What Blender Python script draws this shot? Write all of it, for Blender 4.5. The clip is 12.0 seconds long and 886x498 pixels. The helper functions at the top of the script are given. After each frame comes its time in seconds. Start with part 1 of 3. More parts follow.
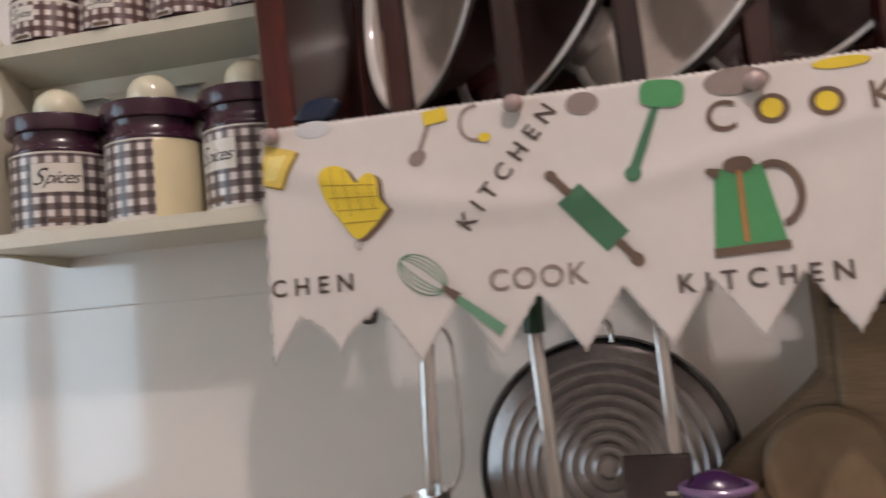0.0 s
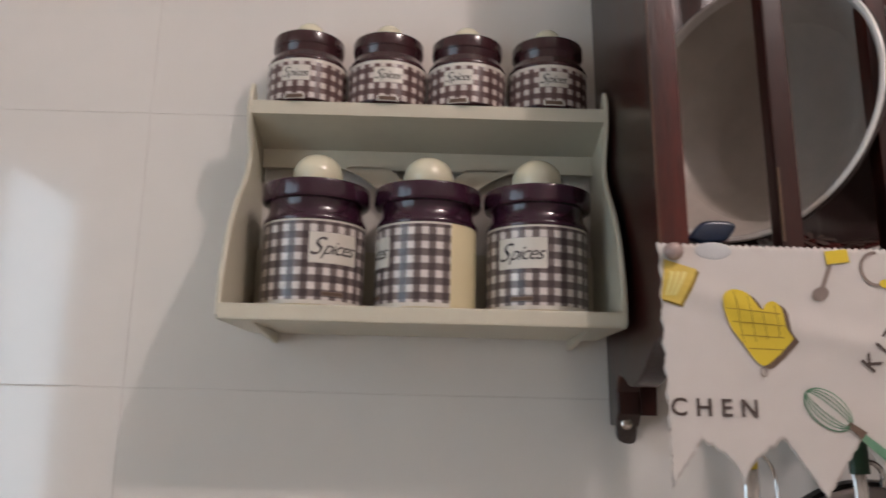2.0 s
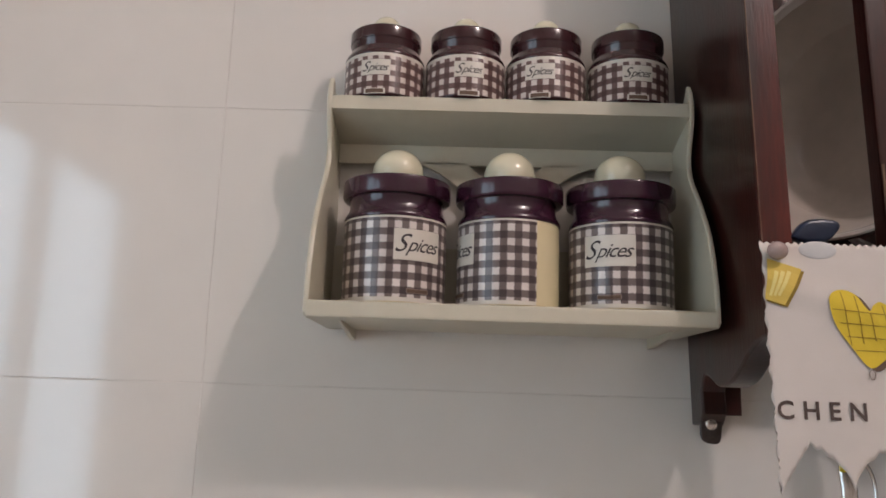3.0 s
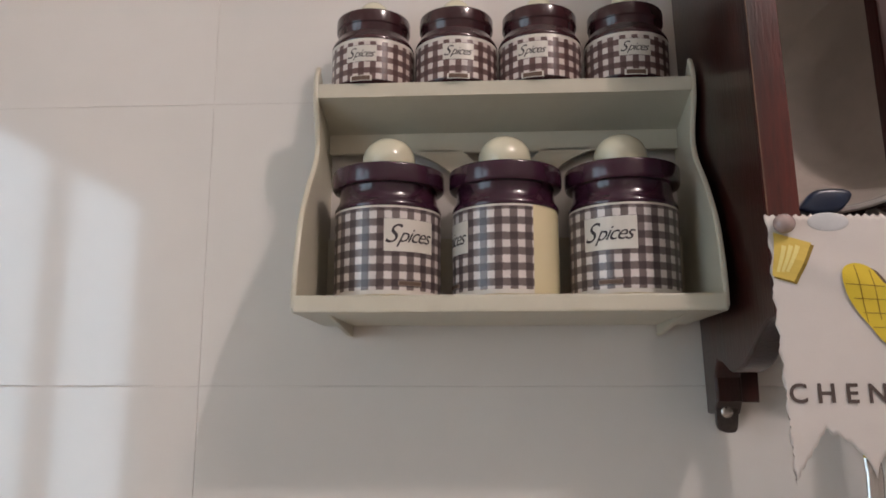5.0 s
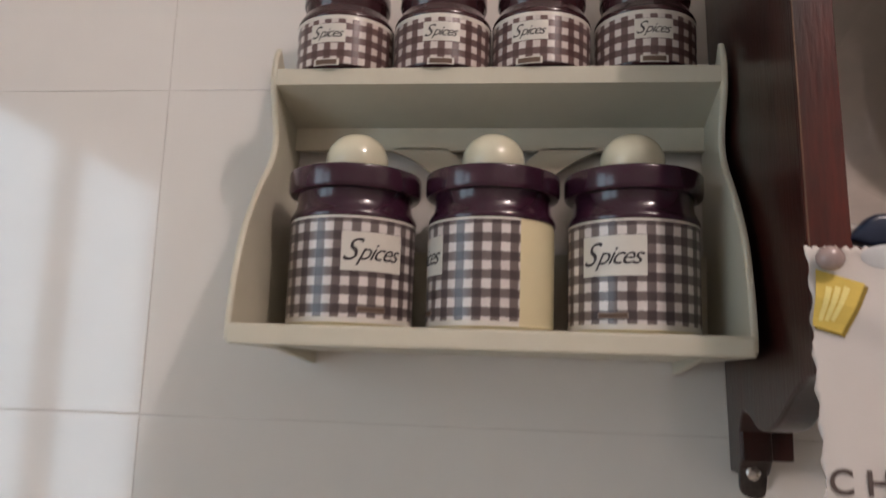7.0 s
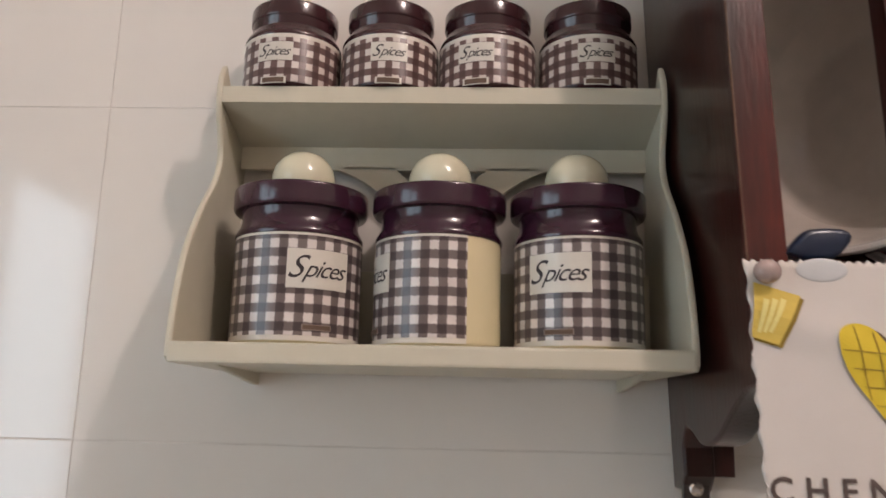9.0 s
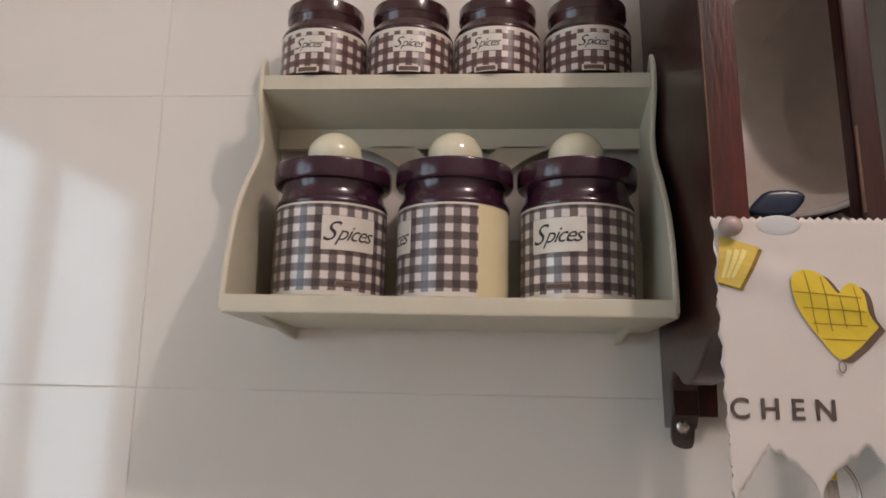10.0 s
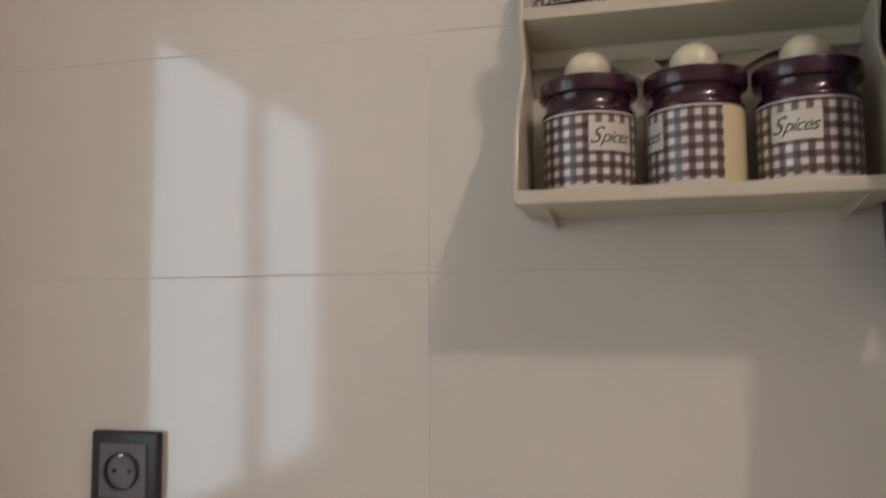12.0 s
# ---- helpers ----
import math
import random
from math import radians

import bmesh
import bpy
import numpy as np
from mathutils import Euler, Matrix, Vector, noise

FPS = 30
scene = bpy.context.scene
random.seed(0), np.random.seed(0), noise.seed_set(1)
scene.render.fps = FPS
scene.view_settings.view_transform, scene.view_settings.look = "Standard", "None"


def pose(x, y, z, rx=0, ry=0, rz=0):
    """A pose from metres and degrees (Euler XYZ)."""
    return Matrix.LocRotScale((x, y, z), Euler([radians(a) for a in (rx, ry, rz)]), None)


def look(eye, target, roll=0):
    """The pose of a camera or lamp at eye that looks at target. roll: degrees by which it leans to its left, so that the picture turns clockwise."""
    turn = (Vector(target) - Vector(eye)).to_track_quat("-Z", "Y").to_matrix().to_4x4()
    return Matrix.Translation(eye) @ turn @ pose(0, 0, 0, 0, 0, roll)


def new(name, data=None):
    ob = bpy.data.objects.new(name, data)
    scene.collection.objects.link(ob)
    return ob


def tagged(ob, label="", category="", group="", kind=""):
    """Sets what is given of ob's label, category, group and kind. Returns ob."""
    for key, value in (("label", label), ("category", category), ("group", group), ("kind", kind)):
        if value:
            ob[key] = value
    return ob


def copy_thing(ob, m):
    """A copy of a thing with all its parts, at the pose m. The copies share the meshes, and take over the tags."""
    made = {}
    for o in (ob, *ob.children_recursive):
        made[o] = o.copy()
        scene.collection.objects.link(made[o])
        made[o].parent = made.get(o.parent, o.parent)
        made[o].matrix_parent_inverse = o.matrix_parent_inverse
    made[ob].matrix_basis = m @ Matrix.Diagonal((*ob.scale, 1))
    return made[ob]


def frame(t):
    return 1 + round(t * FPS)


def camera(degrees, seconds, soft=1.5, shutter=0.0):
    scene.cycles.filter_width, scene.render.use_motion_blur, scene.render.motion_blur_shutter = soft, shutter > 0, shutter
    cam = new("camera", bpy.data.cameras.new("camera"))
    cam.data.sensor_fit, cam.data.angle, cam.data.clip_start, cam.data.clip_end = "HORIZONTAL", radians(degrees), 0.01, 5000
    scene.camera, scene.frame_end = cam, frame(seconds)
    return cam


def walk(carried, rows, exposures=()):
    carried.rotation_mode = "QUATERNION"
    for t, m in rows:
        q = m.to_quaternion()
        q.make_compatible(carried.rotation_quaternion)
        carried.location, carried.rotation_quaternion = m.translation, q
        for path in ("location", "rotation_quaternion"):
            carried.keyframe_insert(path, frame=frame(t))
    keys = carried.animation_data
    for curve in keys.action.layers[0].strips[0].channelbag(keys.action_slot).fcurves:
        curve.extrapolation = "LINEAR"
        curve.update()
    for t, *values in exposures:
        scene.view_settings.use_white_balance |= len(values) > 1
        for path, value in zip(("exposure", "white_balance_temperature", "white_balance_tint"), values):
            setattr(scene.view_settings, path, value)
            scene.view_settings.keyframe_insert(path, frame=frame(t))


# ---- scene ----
cam = camera(58.6, 12.0, soft=1.6, shutter=0.5)
PATH = [
    (0, (0.630, -0.669, 1.474), (0.233, 1.286, 1.618), -4.9),
    (0.2, (0.585, -0.676, 1.476), (0.2, 1.28, 1.642), -3.7),
    (0.4, (0.534, -0.679, 1.483), (0.115, 1.267, 1.674), -1.6),
    (0.5, (0.512, -0.678, 1.485), (0.086, 1.265, 1.686), -0.8),
    (0.6, (0.513, -0.672, 1.486), (0.057, 1.264, 1.69), -0.6),
    (0.7, (0.491, -0.663, 1.486), (0.013, 1.259, 1.764), 0.0),
    (0.9, (0.474, -0.648, 1.482), (0.032, 1.266, 1.860), 1.5),
    (1, (0.463, -0.647, 1.488), (0.037, 1.271, 1.866), 2.3),
    (1.2, (0.445, -0.648, 1.492), (0.010, 1.265, 1.884), 3.1),
    (1.5, (0.387, -0.649, 1.491), (0.07, 1.272, 1.947), 5.6),
    (2, (0.267, -0.696, 1.491), (0.284, 1.266, 1.881), 1.4),
    (2.5, (0.215, -0.705, 1.495), (0.254, 1.255, 1.89), 1.7),
    (2.7, (0.214, -0.698, 1.497), (0.174, 1.266, 1.868), 1.9),
    (4.3, (0.249, -0.678, 1.488), (0.247, 1.291, 1.841), 1.5),
    (4.5, (0.246, -0.671, 1.492), (0.189, 1.298, 1.837), 0.6),
    (5, (0.245, -0.664, 1.494), (0.131, 1.3, 1.854), -0.0),
    (5.5, (0.251, -0.652, 1.502), (0.15, 1.293, 1.957), -0.4),
    (6, (0.261, -0.637, 1.506), (0.141, 1.307, 1.96), 0.1),
    (6.5, (0.276, -0.612, 1.506), (0.093, 1.338, 1.912), 0.9),
    (7, (0.284, -0.568, 1.534), (0.066, 1.394, 1.855), 1.9),
    (7.2, (0.287, -0.553, 1.547), (0.087, 1.406, 1.897), 1.8),
    (8.8, (0.271, -0.554, 1.528), (0.226, 1.397, 1.967), 2.1),
    (9, (0.283, -0.566, 1.525), (0.202, 1.391, 1.93), 1.3),
    (9.5, (0.298, -0.602, 1.509), (0.169, 1.355, 1.902), 1.1),
    (10, (0.294, -0.632, 1.494), (0.149, 1.327, 1.874), 1.3),
    (10.5, (0.272, -0.694, 1.483), (0.12, 1.271, 1.825), 0.8),
    (11, (0.255, -0.744, 1.48), (0.009, 1.221, 1.757), 0.2),
    (11.5, (0.23, -0.777, 1.483), (-0.154, 1.172, 1.714), 0.0),
    (12, (0.208, -0.774, 1.459), (-0.275, 1.16, 1.621), -0.4),
]
walk(cam, [(t, look(eye, target, roll)) for t, eye, target, roll in PATH],
     exposures=[(0, 0.14, 6300, 10), (0.7, 0.0, 6300, 10), (7, 0.0, 6400, 10), (9, 0.2, 6550, 10), (9.8, 0.1, 6500, 10), (10.5, 0.0, 6500, 10), (12, -0.32, 6850, 10)])

# ---- light ----
LAMP = (0.93, -1.01, 2.56)
world = bpy.data.worlds.new("world")
scene.world = world
world.use_nodes = True
wn = world.node_tree.nodes
sky = wn.new("ShaderNodeTexSky")
sky.sky_type, sky.sun_disc, sky.sun_elevation, sky.sun_rotation = "NISHITA", False, radians(25), radians(200)
world.node_tree.links.new(sky.outputs[0], wn["Background"].inputs[0])
wn["Background"].inputs[1].default_value = 0.05
bulb = bpy.data.lights.new("ceiling_bulb", "POINT")
bulb.energy, bulb.color, bulb.shadow_soft_size = 25.5, (1.0, 0.822, 0.776), 0.026
new("ceiling_bulb", bulb).location = LAMP


# ---- materials ----
class Nodes:
    def __init__(self, name):
        self.mat = bpy.data.materials.new(name)
        self.mat.use_nodes = True
        self.tree = self.mat.node_tree
        self.bsdf = self.tree.nodes["Principled BSDF"]

    def add(self, kind, **values):
        n = self.tree.nodes.new(kind)
        for k, v in values.items():
            setattr(n, k, v)
        return n

    def put(self, node, slot, value):
        if hasattr(value, "is_linked"):
            self.tree.links.new(value, node.inputs[slot])
        else:
            node.inputs[slot].default_value = value

    def math(self, op, a, b=0.0):
        n = self.add("ShaderNodeMath", operation=op)
        self.put(n, 0, a), self.put(n, 1, b)
        return n.outputs[0]

    def mix(self, f, a, b):
        n = self.add("ShaderNodeMix", data_type="RGBA")
        self.put(n, 0, f), self.put(n, 6, a), self.put(n, 7, b)
        return n.outputs[2]

    def noise(self, scale, stretch=(1, 1, 1), detail=4.0):
        c = self.add("ShaderNodeTexCoord").outputs["Object"]
        m = self.add("ShaderNodeMapping")
        self.put(m, 0, c), self.put(m, 3, stretch)
        n = self.add("ShaderNodeTexNoise")
        self.put(n, "Vector", m.outputs[0]), self.put(n, "Scale", scale), self.put(n, "Detail", detail)
        return n.outputs["Fac"]

    def ramp(self, f, lo, hi):
        n = self.add("ShaderNodeMapRange")
        self.put(n, 0, f), self.put(n, 1, lo), self.put(n, 2, hi)
        return n.outputs[0]


def rgba(c, k=1.0):
    return (c[0] * k, c[1] * k, c[2] * k, 1.0)


def surface(name, colour, rough=0.5, vary=0.12, scale=40.0, stretch=(1, 1, 1), bump=0.05, metal=0.0, coat=0.0, second=None, spread=0.08):
    """A plain material with two scales of variation in colour, gloss and relief."""
    n = Nodes(name)
    big, fine = n.noise(scale * 0.25, stretch, 3), n.noise(scale * 3, stretch, 5)
    a = n.mix(n.ramp(big, 0.3, 0.7), rgba(colour, 1 - vary), rgba(second or colour, 1 + vary * 0.6))
    b = n.mix(n.math("MULTIPLY", n.ramp(fine, 0.35, 0.75), 0.5), a, rgba(colour, 1 - vary * 1.5))
    n.put(n.bsdf, "Base Color", b)
    n.put(n.bsdf, "Roughness", n.math("ADD", n.math("MULTIPLY", n.math("SUBTRACT", big, 0.5), spread), rough))
    n.put(n.bsdf, "Metallic", metal), n.put(n.bsdf, "Coat Weight", coat), n.put(n.bsdf, "Coat Roughness", min(0.15, rough * 0.6))
    bp = n.add("ShaderNodeBump")
    n.put(bp, "Height", fine), n.put(bp, "Strength", bump), n.put(bp, "Distance", 0.002)
    n.put(n.bsdf, "Normal", bp.outputs[0])
    if metal == 0 and coat and bump >= 0.1:
        n.put(n.bsdf, "Coat Normal", bp.outputs[0])
    return n.mat


def gingham(name, radius, period, light, middle, dark):
    """Woven check printed round a jar: bands round it and bands up it."""
    n = Nodes(name)
    c = n.add("ShaderNodeSeparateXYZ")
    n.put(c, 0, n.add("ShaderNodeTexCoord").outputs["Object"])
    turn = n.math("MULTIPLY", n.math("ARCTAN2", c.outputs[0], n.math("MULTIPLY", c.outputs[1], -1.0)), radius / period)
    rise = n.math("MULTIPLY", c.outputs[2], 1 / period)
    wob = n.math("MULTIPLY", n.math("SUBTRACT", n.noise(500, detail=2), 0.5), 0.12)

    def band(v):
        w = n.math("ABSOLUTE", n.math("SUBTRACT", n.math("FRACT", n.math("ADD", v, wob)), 0.5))
        return n.ramp(w, 0.22, 0.28)

    u, v = band(turn), band(rise)
    one = n.mix(n.math("MAXIMUM", u, v), rgba(light), rgba(middle))
    two = n.mix(n.math("MULTIPLY", u, v), one, rgba(dark))
    worn = n.mix(n.math("MULTIPLY", n.ramp(n.noise(90), 0.4, 0.7), 0.15), two, rgba(middle))
    n.put(n.bsdf, "Base Color", worn), n.put(n.bsdf, "Roughness", 0.30), n.put(n.bsdf, "Coat Weight", 0.35), n.put(n.bsdf, "Coat Roughness", 0.2)
    return n.mat


TILE = surface("glazed_tile", (0.74, 0.71, 0.66), 0.115, 0.03, 9, bump=0.012, spread=0.03, coat=1.0)
GROUT = surface("grout", (0.70, 0.66, 0.61), 0.75, 0.15, 60, bump=0.2)
PLASTER = surface("white_plaster", (0.84, 0.82, 0.78), 0.8, 0.06, 12, bump=0.15)
WALLP = surface("cream_wall_paint", (0.76, 0.72, 0.67), 0.8, 0.06, 12, bump=0.15)
FLOOR = surface("floor_tile", (0.70, 0.64, 0.57), 0.35, 0.15, 10)
IVORY = surface("ivory_plastic", (0.575, 0.54, 0.43), 0.33, 0.05, 30, bump=0.03)
CREAM = surface("cream_ceramic", (0.74, 0.66, 0.42), 0.16, 0.05, 30, bump=0.02, coat=0.3)
KNOB = surface("cream_knob", (0.70, 0.67, 0.50), 0.16, 0.06, 50, bump=0.02, coat=0.4)
PURPLE = surface("purple_ceramic", (0.040, 0.0115, 0.025), 0.20, 0.12, 60, bump=0.02, coat=0.3)
CHECK = gingham("purple_gingham", 0.0414, 0.0114, (0.68, 0.63, 0.60), (0.150, 0.118, 0.112), (0.046, 0.029, 0.031))
CHECK_S = gingham("brown_gingham", 0.0354, 0.0100, (0.66, 0.595, 0.555), (0.130, 0.076, 0.069), (0.070, 0.034, 0.032))
LIDBROWN = surface("brown_purple_ceramic", (0.050, 0.0175, 0.021), 0.2, 0.15, 60, bump=0.02, coat=0.3)
PAPER = surface("label_paper", (0.66, 0.63, 0.56), 0.35, 0.06, 80)
INK = surface("dark_ink", (0.03, 0.022, 0.026), 0.5, 0.2, 200)
WOOD = surface("mahogany", (0.024, 0.0036, 0.0022), 0.30, 0.4, 30, (5, 5, 0.6), 0.2, coat=0.12, second=(0.090, 0.0078, 0.0036))
# darker copy of WOOD: stands for shade on the side boards
DARK_SHADED_WOOD = surface("dark_shaded_mahogany", (0.013, 0.0030, 0.0022), 0.30, 0.4, 30, (5, 5, 0.6), 0.12, coat=0.16, second=(0.038, 0.0055, 0.0034))
WORN = surface("worn_wood_edge", (0.17, 0.10, 0.06), 0.45, 0.5, 120, bump=0.2)
P_WHISK = surface("soft_green_print", (0.13, 0.27, 0.17), 0.85, 0.1, 60)
CLOTH = surface("white_cloth", (0.575, 0.54, 0.505), 0.9, 0.04, 30, bump=0.08)
WHITE = surface("white_porcelain", (0.72, 0.70, 0.67), 0.12, 0.05, 20, coat=0.4)
ENAMEL = surface("worn_enamel", (0.48, 0.43, 0.38), 0.3, 0.14, 22, coat=0.25)
GLAZE = surface("dark_brown_glaze", (0.028, 0.017, 0.015), 0.3, 0.3, 30, coat=0.3)
GREYW = surface("grey_brown_glaze", (0.11, 0.080, 0.068), 0.25, 0.12, 20, coat=0.2)
BLACKP = surface("black_lacquer", (0.012, 0.010, 0.011), 0.15, 0.3, 30, coat=0.4)
REDP = surface("red_glaze", (0.10, 0.014, 0.012), 0.2, 0.2, 30, coat=0.3)
STEEL = surface("brushed_steel", (0.60, 0.58, 0.56), 0.15, 0.12, 60, (8, 8, 0.6), 0.06, metal=1.0)
DULL = surface("dull_aluminium", (0.36, 0.33, 0.32), 0.34, 0.2, 40, bump=0.1, metal=0.9)
BLUE = surface("blue_plastic", (0.006, 0.015, 0.040), 0.3, 0.2, 60)
PALE = surface("pale_blue_plastic", (0.53, 0.54, 0.545), 0.35, 0.08, 60)
PEARL = surface("pearl_bead", (0.36, 0.27, 0.25), 0.18, 0.15, 200, coat=0.5)
CHAR = surface("charcoal_plastic", (0.03, 0.028, 0.034), 0.32, 0.15, 60)
GREYP = surface("grey_plastic", (0.16, 0.15, 0.165), 0.35, 0.1, 60)
TAN = surface("pale_wood", (0.19, 0.125, 0.070), 0.55, 0.2, 20, (1, 1, 8), 0.2, second=(0.25, 0.17, 0.095))
BROWN = surface("brown_nylon", (0.05, 0.032, 0.028), 0.45, 0.15, 50)
GREENH = surface("green_handle", (0.02, 0.06, 0.03), 0.4, 0.15, 60)
P_YELLOW = surface("yellow_print", (0.64, 0.48, 0.035), 0.85, 0.06, 60)
P_JUG = surface("straw_yellow_print", (0.64, 0.47, 0.10), 0.85, 0.1, 60)
P_PALE = surface("pale_yellow_print", (0.75, 0.66, 0.25), 0.85, 0.06, 60)
P_GREEN = surface("green_print", (0.07, 0.26, 0.10), 0.85, 0.08, 60)
P_DGREEN = surface("deep_green_print", (0.055, 0.15, 0.08), 0.85, 0.08, 60)
P_BROWN = surface("brown_print", (0.13, 0.085, 0.06), 0.85, 0.1, 60)
P_SEAM = surface("olive_print", (0.24, 0.16, 0.02), 0.85, 0.1, 60)
P_GREY = surface("grey_print", (0.24, 0.19, 0.165), 0.85, 0.1, 60)
P_INK = surface("grey_black_print", (0.085, 0.062, 0.054), 0.85, 0.1, 60)
P_ORANGE = surface("orange_print", (0.40, 0.17, 0.06), 0.85, 0.1, 60)


# ---- building helpers ----
CUT = set()  # bevelled boxes and boards, whose faces stay flat


def mesh_of(name, bm, material, smooth=True, angle=35):
    me = bpy.data.meshes.new(name)
    angle = 14 if id(bm) in CUT else angle
    bmesh.ops.recalc_face_normals(bm, faces=bm.faces)
    if smooth:
        for f in bm.faces:
            f.smooth = True
        for e in bm.edges:
            if len(e.link_faces) == 2 and e.calc_face_angle(0.0) > radians(angle):
                e.smooth = False
    CUT.discard(id(bm))
    bm.to_mesh(me)
    bm.free()
    me.materials.append(material)
    return me


def part(name, bm, material, parent=None, label="", smooth=True):
    ob = new(name, mesh_of(name, bm, material, smooth))
    ob.parent = parent
    return tagged(ob, label)


def thing(name, label, category, group="", at=(0, 0, 0)):
    ob = new(name)
    ob.empty_display_size = 0.02
    ob.location = at
    return tagged(ob, label, category, group)


def box(x0, y0, z0, x1, y1, z1, bevel=0.0, segments=2):
    bm = bmesh.new()
    bmesh.ops.create_cube(bm, size=1.0)
    for v in bm.verts:
        v.co = ((x0, x1)[v.co.x > 0], (y0, y1)[v.co.y > 0], (z0, z1)[v.co.z > 0])
    if bevel:
        bmesh.ops.bevel(bm, geom=bm.edges[:], offset=bevel, segments=segments, profile=0.6, affect="EDGES")
    CUT.add(id(bm))
    return bm


def lathe(profile, steps=48, closed=False):
    """A turned body about z from (radius, height) pairs."""
    bm = bmesh.new()
    rings = []
    for r, z in profile:
        if r < 1e-6:
            rings.append([bm.verts.new((0, 0, z))])
        else:
            rings.append([bm.verts.new((r * math.cos(a), r * math.sin(a), z)) for a in (2 * math.pi * k / steps for k in range(steps))])
    for lo, hi in zip(rings, rings[1:]):
        for k in range(steps):
            j = (k + 1) % steps
            if len(lo) == 1 and len(hi) > 1:
                bm.faces.new((lo[0], hi[j], hi[k]))
            elif len(hi) == 1 and len(lo) > 1:
                bm.faces.new((lo[k], lo[j], hi[0]))
            elif len(lo) > 1:
                bm.faces.new((lo[k], lo[j], hi[j], hi[k]))
    return bm


def smooth_line(points, steps=6):
    """A Catmull-Rom line through a few guiding points."""
    p = [Vector(q) for q in points]
    p = [2 * p[0] - p[1]] + p + [2 * p[-1] - p[-2]]
    out = []
    for i in range(1, len(p) - 2):
        for k in range(steps):
            t = k / steps
            out.append(0.5 * (2 * p[i] + (p[i + 1] - p[i - 1]) * t + (2 * p[i - 1] - 5 * p[i] + 4 * p[i + 1] - p[i + 2]) * t * t
                              + (3 * p[i] - p[i - 1] - 3 * p[i + 1] + p[i + 2]) * t ** 3))
    return out + [p[-2]]


def board(outline, x0, x1, bevel=0.0015):
    """A board cut to an outline in (y, z), between two x."""
    bm = bmesh.new()
    face = bm.faces.new([bm.verts.new((x0, y, z)) for y, z in outline])
    moved = bmesh.ops.extrude_face_region(bm, geom=[face])
    bmesh.ops.translate(bm, verts=[g for g in moved["geom"] if isinstance(g, bmesh.types.BMVert)], vec=(x1 - x0, 0, 0))
    if bevel:
        rims = [e for e in bm.edges if abs(e.verts[0].co.x - e.verts[1].co.x) < 1e-6]
        bmesh.ops.bevel(bm, geom=rims, offset=bevel, segments=2, profile=0.5, affect="EDGES")
    CUT.add(id(bm))
    return bm


def plaque(outline, y0, y1, bevel=0.001):
    """A piece cut to an outline in (x, z), between two y."""
    bm = bmesh.new()
    face = bm.faces.new([bm.verts.new((p[0], y0, p[1])) for p in outline])
    moved = bmesh.ops.extrude_face_region(bm, geom=[face])
    bmesh.ops.translate(bm, verts=[g for g in moved["geom"] if isinstance(g, bmesh.types.BMVert)], vec=(0, y1 - y0, 0))
    rims = [e for e in bm.edges if abs(e.verts[0].co.y - e.verts[1].co.y) < 1e-6]
    bmesh.ops.bevel(bm, geom=rims, offset=bevel, segments=3, profile=0.5, affect="EDGES")
    return bm


def tube(points, radius, steps=10, flat=1.0):
    """A rod along a line; flat below 1 makes it a strip."""
    bm = bmesh.new()
    p = [Vector(q) for q in points]
    rings = []
    for i, q in enumerate(p):
        along = (p[min(i + 1, len(p) - 1)] - p[max(i - 1, 0)]).normalized()
        side = along.cross(Vector((0, 1, 0.01))).normalized()
        up = side.cross(along)
        rings.append([bm.verts.new(q + radius * (side * math.cos(a) + up * flat * math.sin(a))) for a in (2 * math.pi * k / steps for k in range(steps))])
    for lo, hi in zip(rings, rings[1:]):
        for k in range(steps):
            bm.faces.new((lo[k], lo[(k + 1) % steps], hi[(k + 1) % steps], hi[k]))
    bm.faces.new(rings[0][::-1])
    bm.faces.new(rings[-1])
    return bm


def ball(r, sx=1, sy=1, sz=1, at=(0, 0, 0)):
    bm = bmesh.new()
    bmesh.ops.create_uvsphere(bm, u_segments=28, v_segments=18, radius=r)
    for v in bm.verts:
        v.co = (v.co.x * sx + at[0], v.co.y * sy + at[1], v.co.z * sz + at[2])
    return bm


def lettering(text, size, shear=0.0, bold=0.0, spacing=1.0):
    """Flat letters, centred, in x and y."""
    cu = bpy.data.curves.new("lettering", "FONT")
    cu.body, cu.size, cu.shear, cu.offset, cu.space_character = text, size, shear, bold, spacing
    cu.align_x, cu.align_y, cu.resolution_u = "CENTER", "CENTER", 4
    ob = bpy.data.objects.new("lettering", cu)
    scene.collection.objects.link(ob)
    me = bpy.data.meshes.new_from_object(ob.evaluated_get(bpy.context.evaluated_depsgraph_get()))
    bpy.data.objects.remove(ob)
    bm = bmesh.new()
    bm.from_mesh(me)
    bpy.data.meshes.remove(me)
    return bm


def fill(pts, mid, bm=None, rings=5):
    """Fills an outline with rings that shrink to its middle."""
    bm = bm or bmesh.new()
    last = [bm.verts.new((x, z, 0)) for x, z in pts]
    n = len(pts)
    for q in range(1, rings):
        f = 1 - q / rings
        now = [bm.verts.new((mid[0] + (x - mid[0]) * f, mid[1] + (z - mid[1]) * f, 0)) for x, z in pts]
        for k in range(n):
            bm.faces.new((last[k], last[(k + 1) % n], now[(k + 1) % n], now[k]))
        last = now
    centre = bm.verts.new((mid[0], mid[1], 0))
    for k in range(n):
        bm.faces.new((centre, last[k], last[(k + 1) % n]))
    return bm


